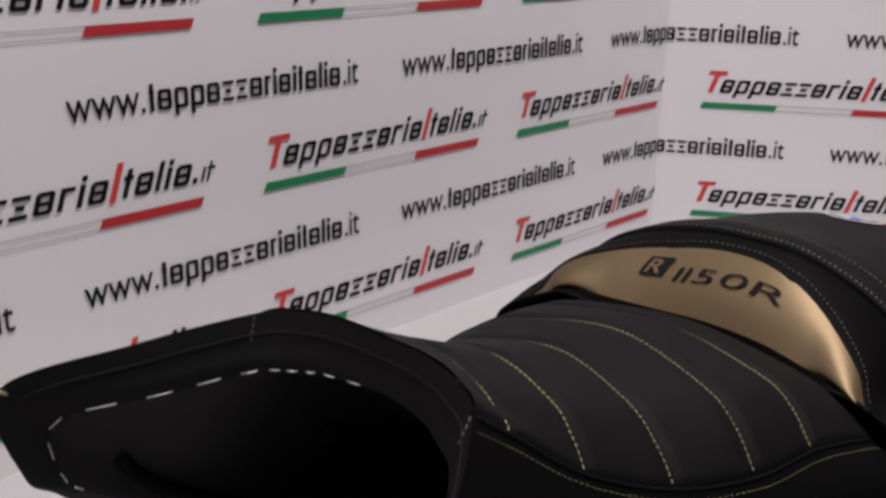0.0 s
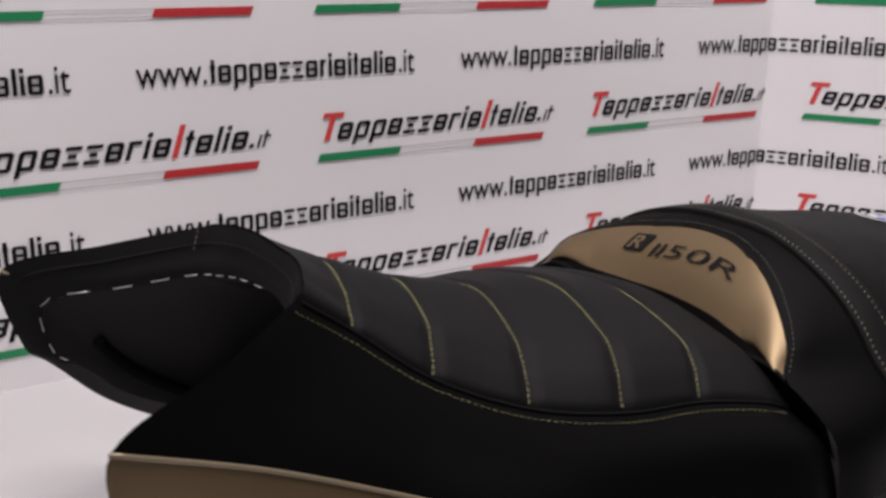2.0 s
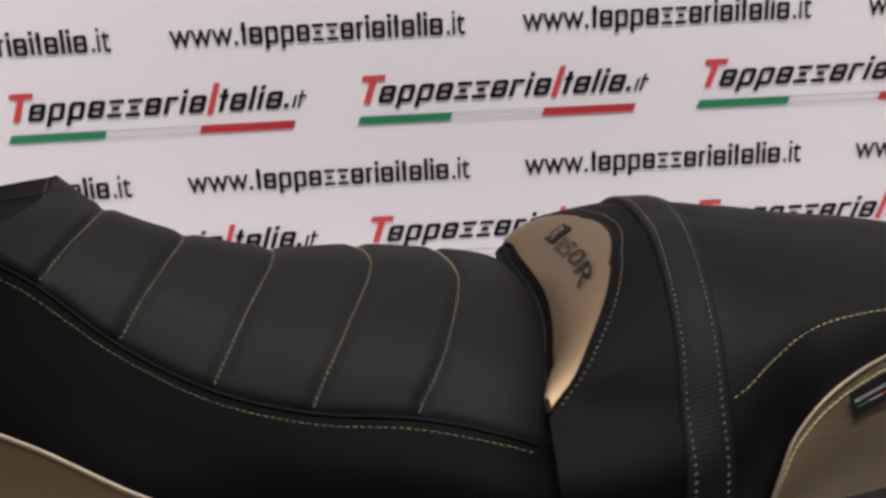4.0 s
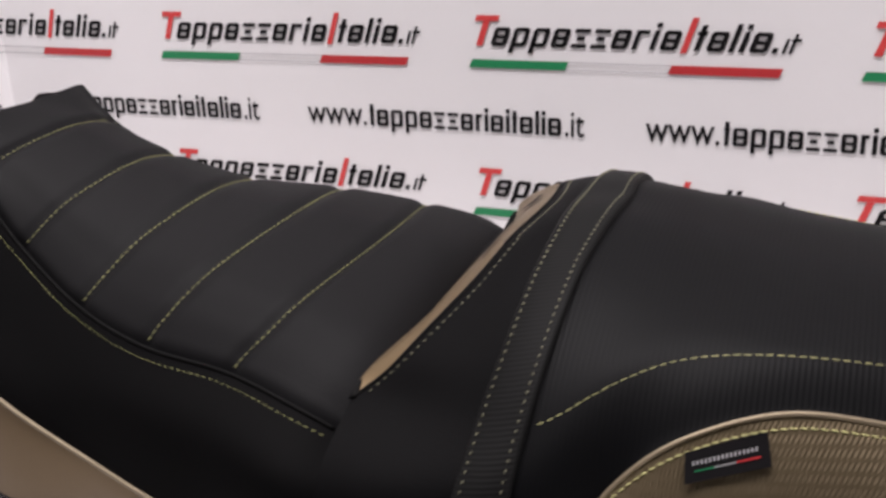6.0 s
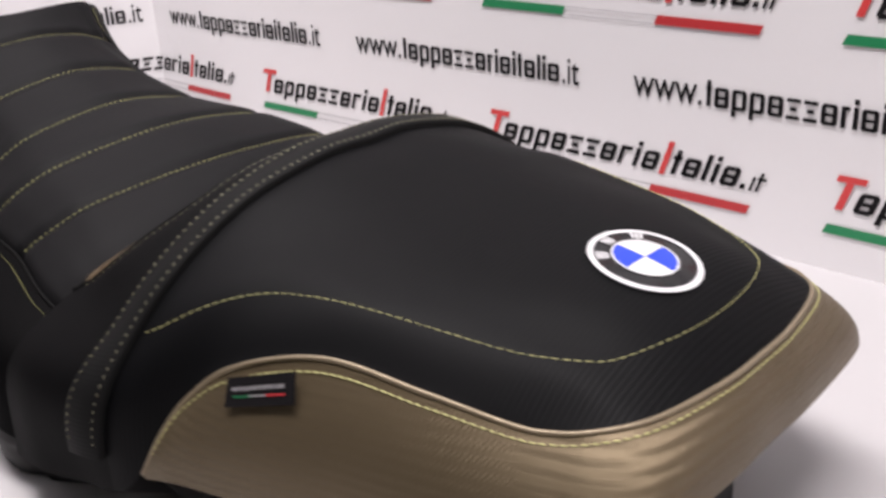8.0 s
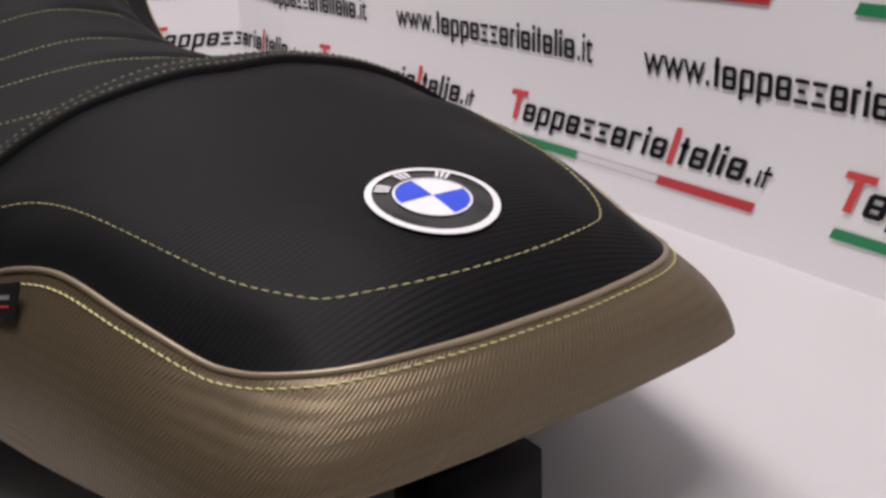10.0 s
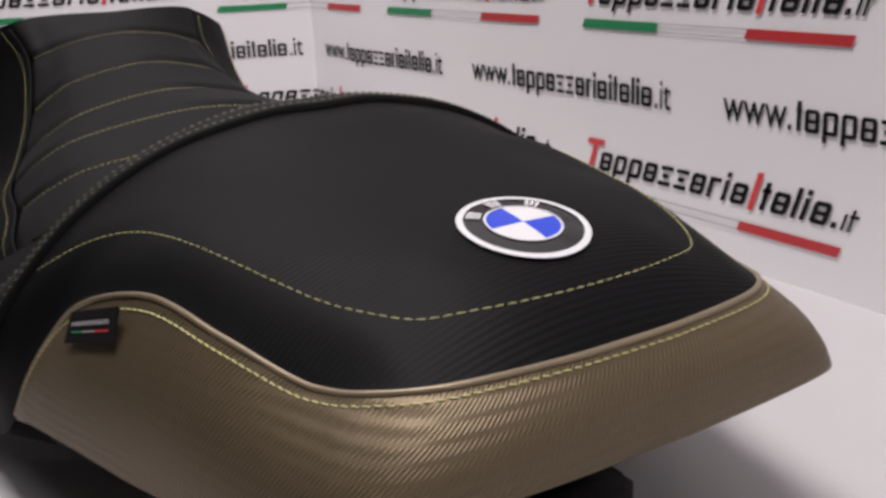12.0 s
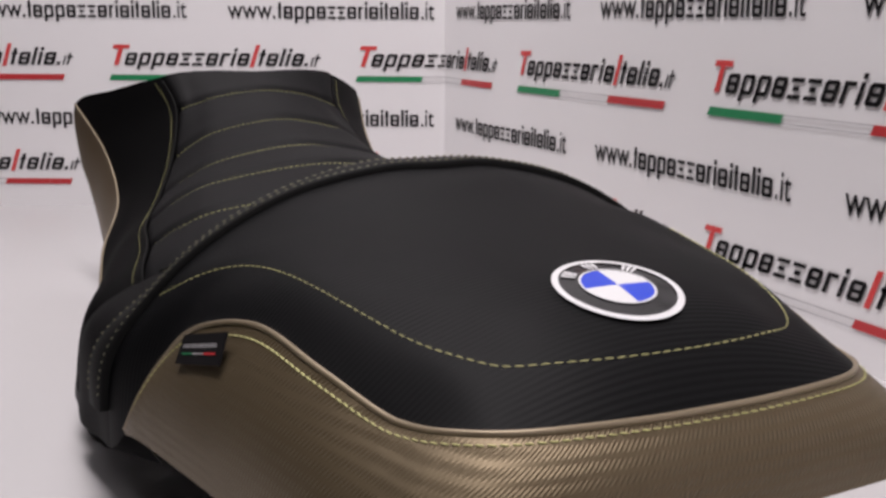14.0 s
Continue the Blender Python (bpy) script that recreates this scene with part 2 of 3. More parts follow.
def panel(name, s0, s1, label):
    z0, z1, n = -Z_BAR, 1.75, 150
    verts, faces = [], []
    for i in range(n + 1):
        s = s0 + (s1 - s0) * i / n
        s = min(max(s, s0 + 1e-5), s1 - 1e-5)
        for z in (z0, z1):
            verts.append(fold(s, z))
            verts.append(fold(s, z, -0.006))
    for i in range(n):
        a, b = i * 4, i * 4 + 4
        faces += [(a, b, b + 2, a + 2), (a + 1, a + 3, b + 3, b + 1), (a, a + 1, b + 1, b), (a + 2, b + 2, b + 3, a + 3)]
    faces += [(0, 2, 3, 1), (n * 4, n * 4 + 1, n * 4 + 3, n * 4 + 2)]
    return tagged(part(name, verts, faces, M_BANNER, None, "", False), label, "display panel", "printed display panels", "structure")


WALLS = {
    "back": panel("wall_back", S_LEFT, S_RIGHT, "white printed display panel behind the seat"),
    "right": panel("wall_right", S_RIGHT, 5.57, "white printed side panel of the display booth"),
    "left": panel("wall_left", -3.13, S_LEFT, "white printed side panel of the display booth"),
}


def wall_of(s):
    return WALLS["right" if s > S_RIGHT else "left" if s < S_LEFT else "back"]


def quad(out, s0, s1, z0, z1, lean=0.0, base=None, n=1):
    """Adds a bar, leaning forward by lean per height above base, in n steps."""
    base = z0 if base is None else base
    verts, faces = out
    k = len(verts)
    for i in range(n + 1):
        s = s0 + (s1 - s0) * i / n
        verts.append((s + lean * (z0 - base), z0))
        verts.append((s + lean * (z1 - base), z1))
    for i in range(n):
        faces.append((k + 2 * i, k + 2 * i + 2, k + 2 * i + 3, k + 2 * i + 1))


def print_part(name, out, s, z, mat, parent, proud=0.0012):
    verts = [fold(s + a, z + b, proud) for a, b in out[0]]
    return part(name, verts, out[1], mat, parent, "", False)


def font_mesh(text, height, bold=0.0):
    """Outline and faces of text in the built-in font, capital height 1 scaled to height."""
    cu = bpy.data.curves.new("lettering", "FONT")
    cu.body = text
    cu.offset = bold
    cu.resolution_u = 3
    ob = bpy.data.objects.new("lettering", cu)
    scene.collection.objects.link(ob)
    bpy.context.view_layer.update()
    me = bpy.data.meshes.new_from_object(ob.evaluated_get(bpy.context.evaluated_depsgraph_get()))
    verts = [(v.co.x * height / 0.69, v.co.y * height / 0.69) for v in me.vertices]
    faces = [list(p.vertices) for p in me.polygons]
    bpy.data.objects.remove(ob)
    bpy.data.meshes.remove(me)
    bpy.data.curves.remove(cu)
    return verts, faces


def glyph(out, kind, s, w, h, lean, base, stroke):
    """One plain mark for each sign: a hollow box, a stem or a stack of bars, with the sign's own height and width."""
    thin = stroke * 0.8

    def bar(x0, x1, z0, z1):
        quad(out, s + x0, s + x1, base + z0, base + z1, lean, base)

    if kind in "li":
        bar(0, stroke, 0, h)
        bar(0, stroke, h * (1.0 if kind == "l" else 1.14), h * 1.38)
    elif kind == "t":
        bar(w * 0.5 - stroke * 0.5, w * 0.5 + stroke * 0.5, 0, h * 1.3)
        bar(0, w, h - thin, h)
    elif kind == "r":
        bar(0, stroke, 0, h)
        bar(stroke, w, h - thin, h)
    elif kind == "z":
        bar(0, w, 0, thin)
        bar(w * 0.25, w * 0.75, h * 0.5 - thin * 0.55, h * 0.5 + thin * 0.55)
        bar(0, w, h - thin, h)
    else:
        cut = stroke * 0.35
        bar(0, stroke, -h * 0.34 if kind == "p" else cut, h - cut)
        bar(w - stroke, w, cut, h - cut)
        bar(cut, w - cut, 0, thin)
        bar(cut, w - cut, h - thin, h)
        if kind != "p":
            bar(stroke, w - stroke, h * 0.5 - thin * 0.5, h * 0.5 + thin * 0.4)


WORD = "appezzeria"
TAIL = "talia"


def logo(col, row):
    """One printed sign: leaning lettering over a three-coloured stripe."""
    z = (row - 1) * ROW
    host = wall_of(col + BAR / 2)
    base, h, lean = 0.060, 0.050, 0.34
    black, red, grey = ([], []), ([], []), ([], [])
    # tall red first sign and red middle sign
    quad(red, 0.022, 0.040, base, base + 0.0658, lean, base)
    quad(red, -0.002, 0.064, base + 0.066, base + 0.081, lean, base)
    x = 0.062
    for k in WORD:
        w = {"i": 0.014, "r": 0.034, "z": 0.041}.get(k, 0.044)
        glyph(black, k, x, w, h, lean, base, 0.0128)
        x += w + 0.0115
    quad(red, x, x + 0.016, base - 0.006, base + 0.083, lean, base)
    x += 0.026
    for k in TAIL:
        w = {"t": 0.024, "l": 0.014, "i": 0.014}.get(k, 0.044)
        glyph(black, k, x, w, h, lean, base, 0.0128)
        x += w + 0.0105
    quad(black, x, x + 0.013, base, base + 0.013, lean, base)
    quad(grey, x + 0.024, x + 0.031, base, base + 0.036, lean, base)
    quad(grey, x + 0.040, x + 0.047, base, base + 0.048, lean, base)
    quad(grey, x + 0.036, x + 0.058, base + 0.029, base + 0.036, lean, base)
    sign = print_part("printed_sign", black, col, z, M_INK, host)
    sign["label"] = "black leaning lettering over a striped bar"
    print_part("red_sign", red, col, z, M_RED2, sign)
    print_part("small_suffix", grey, col, z, M_INK, sign)
    t = BAR / 3
    for name, a, b, mat in (("green_bar", 0, t, M_GREEN), ("red_bar", 2 * t, 3 * t, M_RED)):
        o = ([], [])
        quad(o, a, b, 0.0, 0.0225, 0.45, 0, 10)
        print_part(name, o, col, z, mat, sign)
    o = ([], [])
    quad(o, t, 2 * t, 0.0, 0.003, 0.45, 0, 10)
    quad(o, t, 2 * t, 0.0195, 0.0225, 0.45, 0, 10)
    print_part("white_bar_outline", o, col, z, M_GREY, sign)


WWW = font_mesh("www.", 0.072, 0.004)
SUFFIX = font_mesh(".it", 0.072, 0.004)


def web(col, row):
    """One line of upright lettering between two rows of signs."""
    z = (row - 1) * ROW + 0.247
    s = col + 0.49
    host = wall_of(s + 0.4)
    out = ([], [])
    wide = max(v[0] for v in WWW[0])
    k = 0.19 / wide
    out[0].extend([(v[0] * k, v[1]) for v in WWW[0]])
    out[1].extend(WWW[1])
    x = 0.2
    for sign in "tappezzeriaitalia":
        w = 0.0801 * {"t": 0.278, "i": 0.222, "l": 0.222, "r": 0.333, "z": 0.5}.get(sign, 0.556)
        glyph(out, sign, x, w - 0.0078, 0.048, 0.0, 0.0, 0.0108)
        x += w
    n = len(out[0])
    k = (0.835 - x) / max(v[0] for v in SUFFIX[0])
    out[0].extend([(x + v[0] * k, v[1]) for v in SUFFIX[0]])
    out[1].extend([[i + n for i in f] for f in SUFFIX[1]])
    ob = print_part("printed_line", out, s, z, M_INK, host)
    ob["label"] = "black upright lettering printed on white"


for col in range(-3, 5):
    for row in range(0, 4):
        logo(col, row)
        web(col, row)

table = tagged(new("table"), "plain white laminate table under the saddle", "table")
table.location = (0.45, -0.25, -0.753)
v, f = box(4.2, 1.2, 0.03, (0, 0, 0.743), 0.003)
part("table_top", v, f, M_TABLE, table, "", False)
for sx in (-1.95, 1.95):
    for sy in (-0.52, 0.52):
        v, f = box(0.06, 0.06, 0.728, (sx, sy, 0.364), 0.004)
        part("leg", v, f, M_TABLE, table, "", False)
# Unseen shell around the booth; its dark grey keeps bounce and reflections low.
for name, size, at in (("floor", (7, 6, 0.05), (0.45, -1.5, -0.778)), ("ceiling", (7, 6, 0.05), (0.45, -1.5, 2.3)),
                       ("wall_room_back", (7, 0.05, 3.1), (0.45, 1.5, 0.75)), ("wall_room_front", (7, 0.05, 3.1), (0.45, -4.5, 0.75)),
                       ("wall_room_left", (0.05, 6, 3.1), (-3.05, -1.5, 0.75)), ("wall_room_right", (0.05, 6, 3.1), (3.95, -1.5, 0.75))):
    v, f = box(*size, at)
    tagged(part(name, v, f, M_ROOM, None, "", False), "unseen plain grey " + name.split("_")[0], name.split("_")[0], "", "structure")

# ---- the motorcycle seat ----
seat = tagged(new("motorcycle_seat"), "black and gold motorcycle saddle with yellow stitching on a white table", "motorcycle seat")
seat.location = (0.45, AXIS, 0)
OFF = np.array((0.45, 0, 0))


def loc(p):
    return np.asarray(p, float) - OFF


# front saddle: rows crown, middle, seam, upper side, gold edge, gold foot, bottom edge
RIDER = Net([
    [(.160, 0, .226), (.158, .035, .227), (.150, .062, .226), (.137, .084, .2215), (.082, .122, .207), (.0155, .154, .189), (.024, .153, .132), (.038, .150, .118)],
    [(.194, 0, .212), (.188, .040, .207), (.182, .061, .200), (.175, .077, .193), (.138, .108, .173), (.097, .136, .150), (.090, .144, .104), (.086, .144, .074)],
    [(.249, 0, .190), (.241, .051, .181), (.233, .073, .170), (.224, .0905, .1555), (.203, .114, .135), (.175, .134, .112), (.170, .145, .068), (.168, .145, .031)],
    [(.312, 0, .174), (.302, .062, .163), (.293, .091, .148), (.283, .112, .1306), (.268, .136, .107), (.250, .156, .083), (.246, .162, .043), (.244, .160, .012)],
    [(.381, 0, .167), (.368, .076, .156), (.357, .108, .142), (.345, .1315, .121), (.338, .158, .096), (.328, .168, .060), (.326, .168, .036), (.325, .162, .014)],
    [(.4425, 0, .154), (.431, .085, .1455), (.421, .116, .134), (.408, .139, .117), (.405, .172, .094), (.402, .184, .048), (.402, .184, .030), (.402, .180, .010)],
    [(.480, 0, .143), (.474, .090, .134), (.467, .125, .123), (.458, .150, .109), (.458, .186, .088), (.462, .197, .042), (.462, .197, .028), (.462, .192, .008)],
    [(.505, 0, .118), (.502, .090, .112), (.497, .125, .104), (.490, .148, .094), (.490, .180, .080), (.495, .192, .038), (.495, .186, .026), (.495, .180, .008)],
])
# back saddle: rows crown, two on the top, shoulder, stitch line, side, edge
PILLION = Net([
    [(.500, 0, .127), (.497, .050, .126), (.491, .090, .121), (.488, .122, .121), (.486, .143, .116), (.486, .189, .089), (.489, .198, .032)],
    [(.522, 0, .164), (.520, .050, .1605), (.516, .090, .151), (.513, .125, .137), (.512, .147, .119), (.515, .191, .091), (.518, .198, .034)],
    [(.555, 0, .182), (.554, .050, .179), (.552, .095, .165), (.551, .128, .145), (.550, .153, .123), (.552, .189, .092), (.553, .191, .038)],
    [(.592, 0, .189), (.592, .035, .188), (.591, .084, .178), (.590, .127, .156), (.590, .159, .128), (.592, .180, .097), (.595, .185, .050)],
    [(.629, 0, .185), (.629, .045, .183), (.629, .090, .1725), (.629, .120, .160), (.629, .137, .1505), (.629, .153, .129), (.629, .163, .106)],
    [(.656, 0, .1815), (.656, .045, .1795), (.656, .080, .171), (.656, .105, .165), (.656, .121, .1565), (.656, .139, .144), (.656, .151, .128)],
    [(.700, 0, .1755), (.700, .040, .1745), (.700, .075, .169), (.700, .097, .163), (.700, .112, .1595), (.700, .123, .1495), (.700, .132, .1395)],
    [(.746, 0, .1690), (.746, .035, .1675), (.746, .065, .163), (.746, .085, .158), (.746, .098, .153), (.748, .110, .144), (.750, .119, .134)],
    [(.785, 0, .1645), (.785, .030, .163), (.784, .052, .1585), (.783, .070, .151), (.782, .085, .147), (.785, .096, .138), (.788, .107, .127)],
    [(.822, 0, .1535), (.820, .028, .152), (.815, .050, .149), (.810, .066, .1448), (.804, .079, .1425), (.803, .090, .135), (.804, .1005, .126)],
    [(.846, 0, .132), (.845, .030, .132), (.842, .053, .131), (.836, .070, .1305), (.832, .0785, .130), (.827, .085, .129), (.820, .091, .128)],
], (1.04, 1.03, 1.03, 1.03, 1.03, 1.03, 1.02, 1.04, 1.08, 1.11, 1.11))
# the padding sits fuller on its far side: width, crown and shoulder rise of the first columns
for c, (wide, crown, rise) in enumerate(((0.985, 0.0, 0.0088), (1.095, -0.0009, 0.0111), (0.985, 0.0033, 0.0137), (1.003, 0.0011, -0.0015),
                                         (0.973, 0.002, -0.0028), (0.94, 0.0, 0.0032), (0.962, -0.0009, -0.0052))):
    PILLION.net[c, 7:11, 1] *= wide
    PILLION.net[c, 5:8, 2] += crown
    PILLION.net[c, 8:12, 2] += rise * np.array((0.6, 1.0, 0.7, 0.3))
PILLION.relax(4, 7, 3.3)

RIBS = (1, 2, 3, 4, 5)


def fade(u):
    """1 at the front of the saddle, 0 behind its waist."""
    return min(max(5.2 - u, 0.0), 1.0)


def gold_low(u):
    """The row at which the gold side panel ends below; it tapers out towards the back."""
    return 5 + (1 + 0.9 * fade(u)) * min(max((5.05 - u) / 0.8, 0.02), 1.0)


def rider_top(a, b):
    u, v = a * 7, (b * 2 - 1) * 3
    p = RIDER.at(u, v)
    n = RIDER.normal(u, v)
    dip = sum(math.exp(-((u - r) / 0.09) ** 2) for r in RIBS)
    edge = math.exp(-((3 - abs(v)) / 0.09) ** 2)
    return loc(p) + n * (0.0013 * (1 - dip) - 0.003 * edge - 0.0016 * dip) * (1 if n[2] > 0 else -1)


sheet("ribbed_seat_panel", rider_top, 180, 60, M_LEATHER, seat, "black quilted top panel with cross ribs")
for sgn in (-1, 1):
    sheet("side_panel", lambda a, b: loc(RIDER.at(a * 7, sgn * (3 + 2 * b))), 60, 16, M_SIDE, seat, "smooth black side panel", sgn > 0)

    def gold(a, b):
        u = a * 5
        return loc(RIDER.at(u, sgn * (5 + b * (gold_low(u) - 5))))
    sheet("gold_side_panel", gold, 60, 8, M_GOLD, seat, "gold leatherette lower side panel", sgn > 0)
    sheet("lower_edge", lambda a, b: loc(RIDER.at(a * 7, sgn * (gold_low(a * 7) * (1 - b) + 7 * b))), 71, 8, M_PAN, seat, "black lower rim", sgn > 0)
    tube("piping", [loc(RIDER.at(u, sgn * 3.03)) + (0, 0, 0.0005) for u in np.linspace(0.15, 6.6, 80)], 0.0012, M_BLACKPIPE, seat, "black seam piping")
    tube("piping", [loc(RIDER.at(u, sgn * 5.0)) for u in np.linspace(0, 5, 60)], 0.0015, M_PIPE, seat, "gold edge piping, coloured paler for its highlight")
    us = np.linspace(0.1, 6.6, 120)
    stitches("stitching", [loc(RIDER.at(u, sgn * 3.2)) for u in us], [RIDER.normal(u, sgn * 3.2) for u in us], M_THREADD, seat, 0.0024, 0.0022, 0.0004)

for r in RIBS:
    vs = np.linspace(-2.93, 2.93, 110)
    pts = []
    for w in vs:
        n = RIDER.normal(r, w)
        n = n if n[2] > 0 else -n
        pts.append(loc(RIDER.at(r, w)) - n * 0.0012)
    stitches("stitching", pts, [RIDER.normal(r, w) * (1 if RIDER.normal(r, w)[2] > 0 else -1) for w in vs], M_THREADD, seat, 0.0027, 0.0016, 0.00036)

# closing lip between the lower edge and the pan
def lip(a, b, sgn):
    u = a * 6.5
    p = RIDER.at(u, sgn * 7)
    k = float(np.interp(p[0], (.062, .096, .182, .275, .480), (2, 3, 4, 5, 6)))
    q = UNDER.at(k, sgn * 7)
    return loc(p * (1 - b) + q * b)


# front rim, rolled under to the stapled line, and the pan below
RIM = [(.158, 0, .206), (.154, .035, .206), (.145, .058, .204), (.132, .080, .199), (.088, .112, .184), (.040, .144, .166), (.044, .142, .128), (.060, .137, .114)]
RIM = [tuple(RIDER.net[0, 7 + k] + (np.array(q) - RIDER.net[0, 7 + k]) * w) for k, (q, w) in enumerate(zip(RIM, (1.55, 1.55, 1.5, 1.45, 1.3, 1.1, 1.0, 1.0)))]
UNDER = Net([[tuple(RIDER.net[0, 7 + k]) for k in range(8)],
             [tuple(0.5 * (np.array(RIM[k]) + RIDER.net[0, 7 + k]) + (-0.002, 0, 0)) for k in range(8)],
             RIM,
             [(.185, 0, .180), (.185, .030, .180), (.182, .048, .177), (.178, .066, .170), (.140, .098, .152), (.092, .128, .128), (.088, .130, .100), (.096, .130, .084)],
             [(.240, 0, .140), (.240, .030, .138), (.238, .050, .134), (.232, .070, .127), (.212, .100, .107), (.190, .120, .085), (.185, .124, .066), (.182, .124, .048)],
             [(.320, 0, .100), (.320, .030, .098), (.315, .055, .095), (.310, .080, .090), (.300, .110, .075), (.290, .125, .055), (.280, .128, .038), (.275, .128, .024)],
             [(.480, 0, .085), (.480, .030, .083), (.480, .060, .080), (.480, .090, .074), (.480, .125, .060), (.480, .135, .040), (.480, .138, .020), (.480, .138, .008)]])
for sgn in (-1, 1):
    sheet("under_lip", lambda a, b: lip(a, b, sgn), 40, 3, M_PAN, seat, "", sgn < 0)
sheet("rolled_rim", lambda a, b: loc(UNDER.at(a * 2, (b * 2 - 1) * 7)), 17, 97, M_LEATHER, seat, "black vinyl rolled under the front rim", True)
sheet("seat_pan", lambda a, b: loc(UNDER.at(2 + a * 4, (b * 2 - 1) * 7)), 41, 73, M_PAN, seat, "black moulded plastic underside", True)
# Near-black bars stand in for a shaded slot and line inside the pan.
for (u0, v0), (u1, v1), thick in (((3.75, 3.7), (4.6, 6.6), 0.010), ((2.75, 5.15), (3.7, 6.4), 0.005)):
    tube("dark_pan_bar", [loc(UNDER.at(u0 + (u1 - u0) * q, v0 + (v1 - v0) * q)) for q in np.linspace(0, 1, 16)], thick, M_SIDE, seat, "near-black bar standing in for shade inside the pan")
tube("rim_fold", [loc(UNDER.at(0.72, w)) for w in np.linspace(-5, 5, 90)], 0.0011, M_LEATHER, seat, "rolled fold of the front rim")
for k in range(-26, 27):
    w = k * 7 / 28
    if k % 2 == 0 and w > 0.3:
        p0, p1 = loc(UNDER.at(1.93, w - 0.12)), loc(UNDER.at(1.93, w + 0.12))
        n = UNDER.normal(1.9, w)
        n = n if n[0] < 0 else -n
        tube("staple", [p0 + n * 0.0005, p0 + n * 0.0012, p1 + n * 0.0012, p1 + n * 0.0005], 0.00045, M_STEEL, seat, "", 5)
v, f = box(.33, .26, .056, loc((.31, 0, .034)), 0.012)
part("pan_base", v, f, M_PAN, seat, "black plastic base of the saddle")
for sgn in (-1, 1):
    us = np.linspace(-0.0, 1.1, 24)
    rows = [UNDER.normal(max(u, 0.05), sgn * 3.0) for u in us]
    rows = [q if q[0] < 0 else -q for q in rows]
    stitches("stitching", [loc(UNDER.at(u, sgn * 3.0)) + q * 0.0006 for u, q in zip(us, rows)], rows, M_THREADW, seat, 0.0026, 0.0014)

# back saddle


FAR_END = 1.13
CRESCENT = np.array((1.85, 1.67, 1.32, 0.78, 0.0))


def crescent_end(v):
    """Where the gold crescent ends, along the saddle, at row v."""
    a = min(abs(v) / (FAR_END if v > 0 else 1.0), 4.0)
    return float(max(0.0, curve_at(CRESCENT, a))) if a > 1 else 1.85 - 0.22 * a * a


EXTENT = 10.0


SPLIT = 2.7


def hump_cover(a, b):
    v = (b * 2 - 1) * 6
    s = crescent_end(v)
    return loc(PILLION.at(s + (SPLIT - s) * a, v))


sheet("hump_cover", hump_cover, 50, 90, M_SMOOTH, seat, "smooth black cover of the back rest")
sheet("pillion_cover", lambda a, b: loc(PILLION.at(SPLIT + (EXTENT - SPLIT) * a, (b * 2 - 1) * 6)), 110, 90, M_RIBBED, seat, "fine-ribbed black rear seat cover")


def crescent_start(v):
    """The gold begins a little above the groove in front of the back rest."""
    return 0.24 * min(max((3.6 - abs(v) / (FAR_END if v > 0 else 1.0)) / 1.2, 0.0), 1.0)


def crescent_row(b):
    return (b * 2 - 1) * (4 * FAR_END if b > 0.5 else 4)


def crescent(a, b):
    v = crescent_row(b)
    u0 = crescent_start(v)
    puff = 0.0065 * math.sin(math.pi * a ** 0.6) * max(0.0, 1 - ((abs(v) - 3.0) / 1.2) ** 2) ** 2
    return loc(PILLION.at(u0 + (crescent_end(v) - u0) * a, v)) + np.array((-1.0, 0.0, 0.05)) * puff


# The groove's shadow band is drawn as a strip of black.
sheet("crescent_groove", lambda a, b: loc(PILLION.at(crescent_start(crescent_row(b)) * a, crescent_row(b))), 5, 90, M_SIDE, seat, "black strip drawn for the shaded groove below the crescent")
sheet("gold_crescent", crescent, 24, 90, M_GOLD, seat, "gold leatherette crescent with black lettering")
sheet("hump_front", lambda a, b: loc(PILLION.at(0, (b * 2 - 1) * 4.8)) - a * np.array((-0.014, 0, 0.030)), 4, 60, M_SIDE, seat, "", True)
ws = np.linspace(-4, 4 * FAR_END, 140)
tube("piping", [loc(PILLION.at(crescent_end(w), w)) for w in ws], 0.0012, M_BLACKPIPE, seat, "black seam piping")
tube("piping", [loc(PILLION.at(0, w)) for w in ws], 0.0020, M_BLACKPIPE, seat, "black seam piping")
ws = np.linspace(-3.9, 3.9 * FAR_END, 160)


def up(n):
    return n if n[2] > 0 else -n


stitches("stitching", [loc(PILLION.at(crescent_end(w) + 0.19, w)) for w in ws], [up(PILLION.normal(crescent_end(w) + 0.19, w)) for w in ws], M_THREADW, seat,
         0.0022, 0.0026, 0.0006, "", 0.0003)

# decorative stitch line round the rear cover
near_corner = [(7.5 + 1.5 * math.sin(q), -2.4 - 1.6 * math.cos(q)) for q in np.linspace(0, math.pi / 2, 24)]
half_line = [(u, -4.0) for u in np.linspace(3.0, 7.5, 110)][:-1] + near_corner + [(9.0, w) for w in np.linspace(-2.4, 0, 40)][1:]
line = half_line + [(u, -w) for u, w in half_line[-2::-1]]
line = [(u + 0.2 * max(0.0, math.cos(w * math.pi / 5.2)) * min(max((u - 8.6) / 0.4, 0.0), 1.0), w) for u, w in line]
stitches("stitching", [loc(PILLION.at(*q)) for q in line], [up(PILLION.normal(*q)) for q in line], M_THREAD, seat)

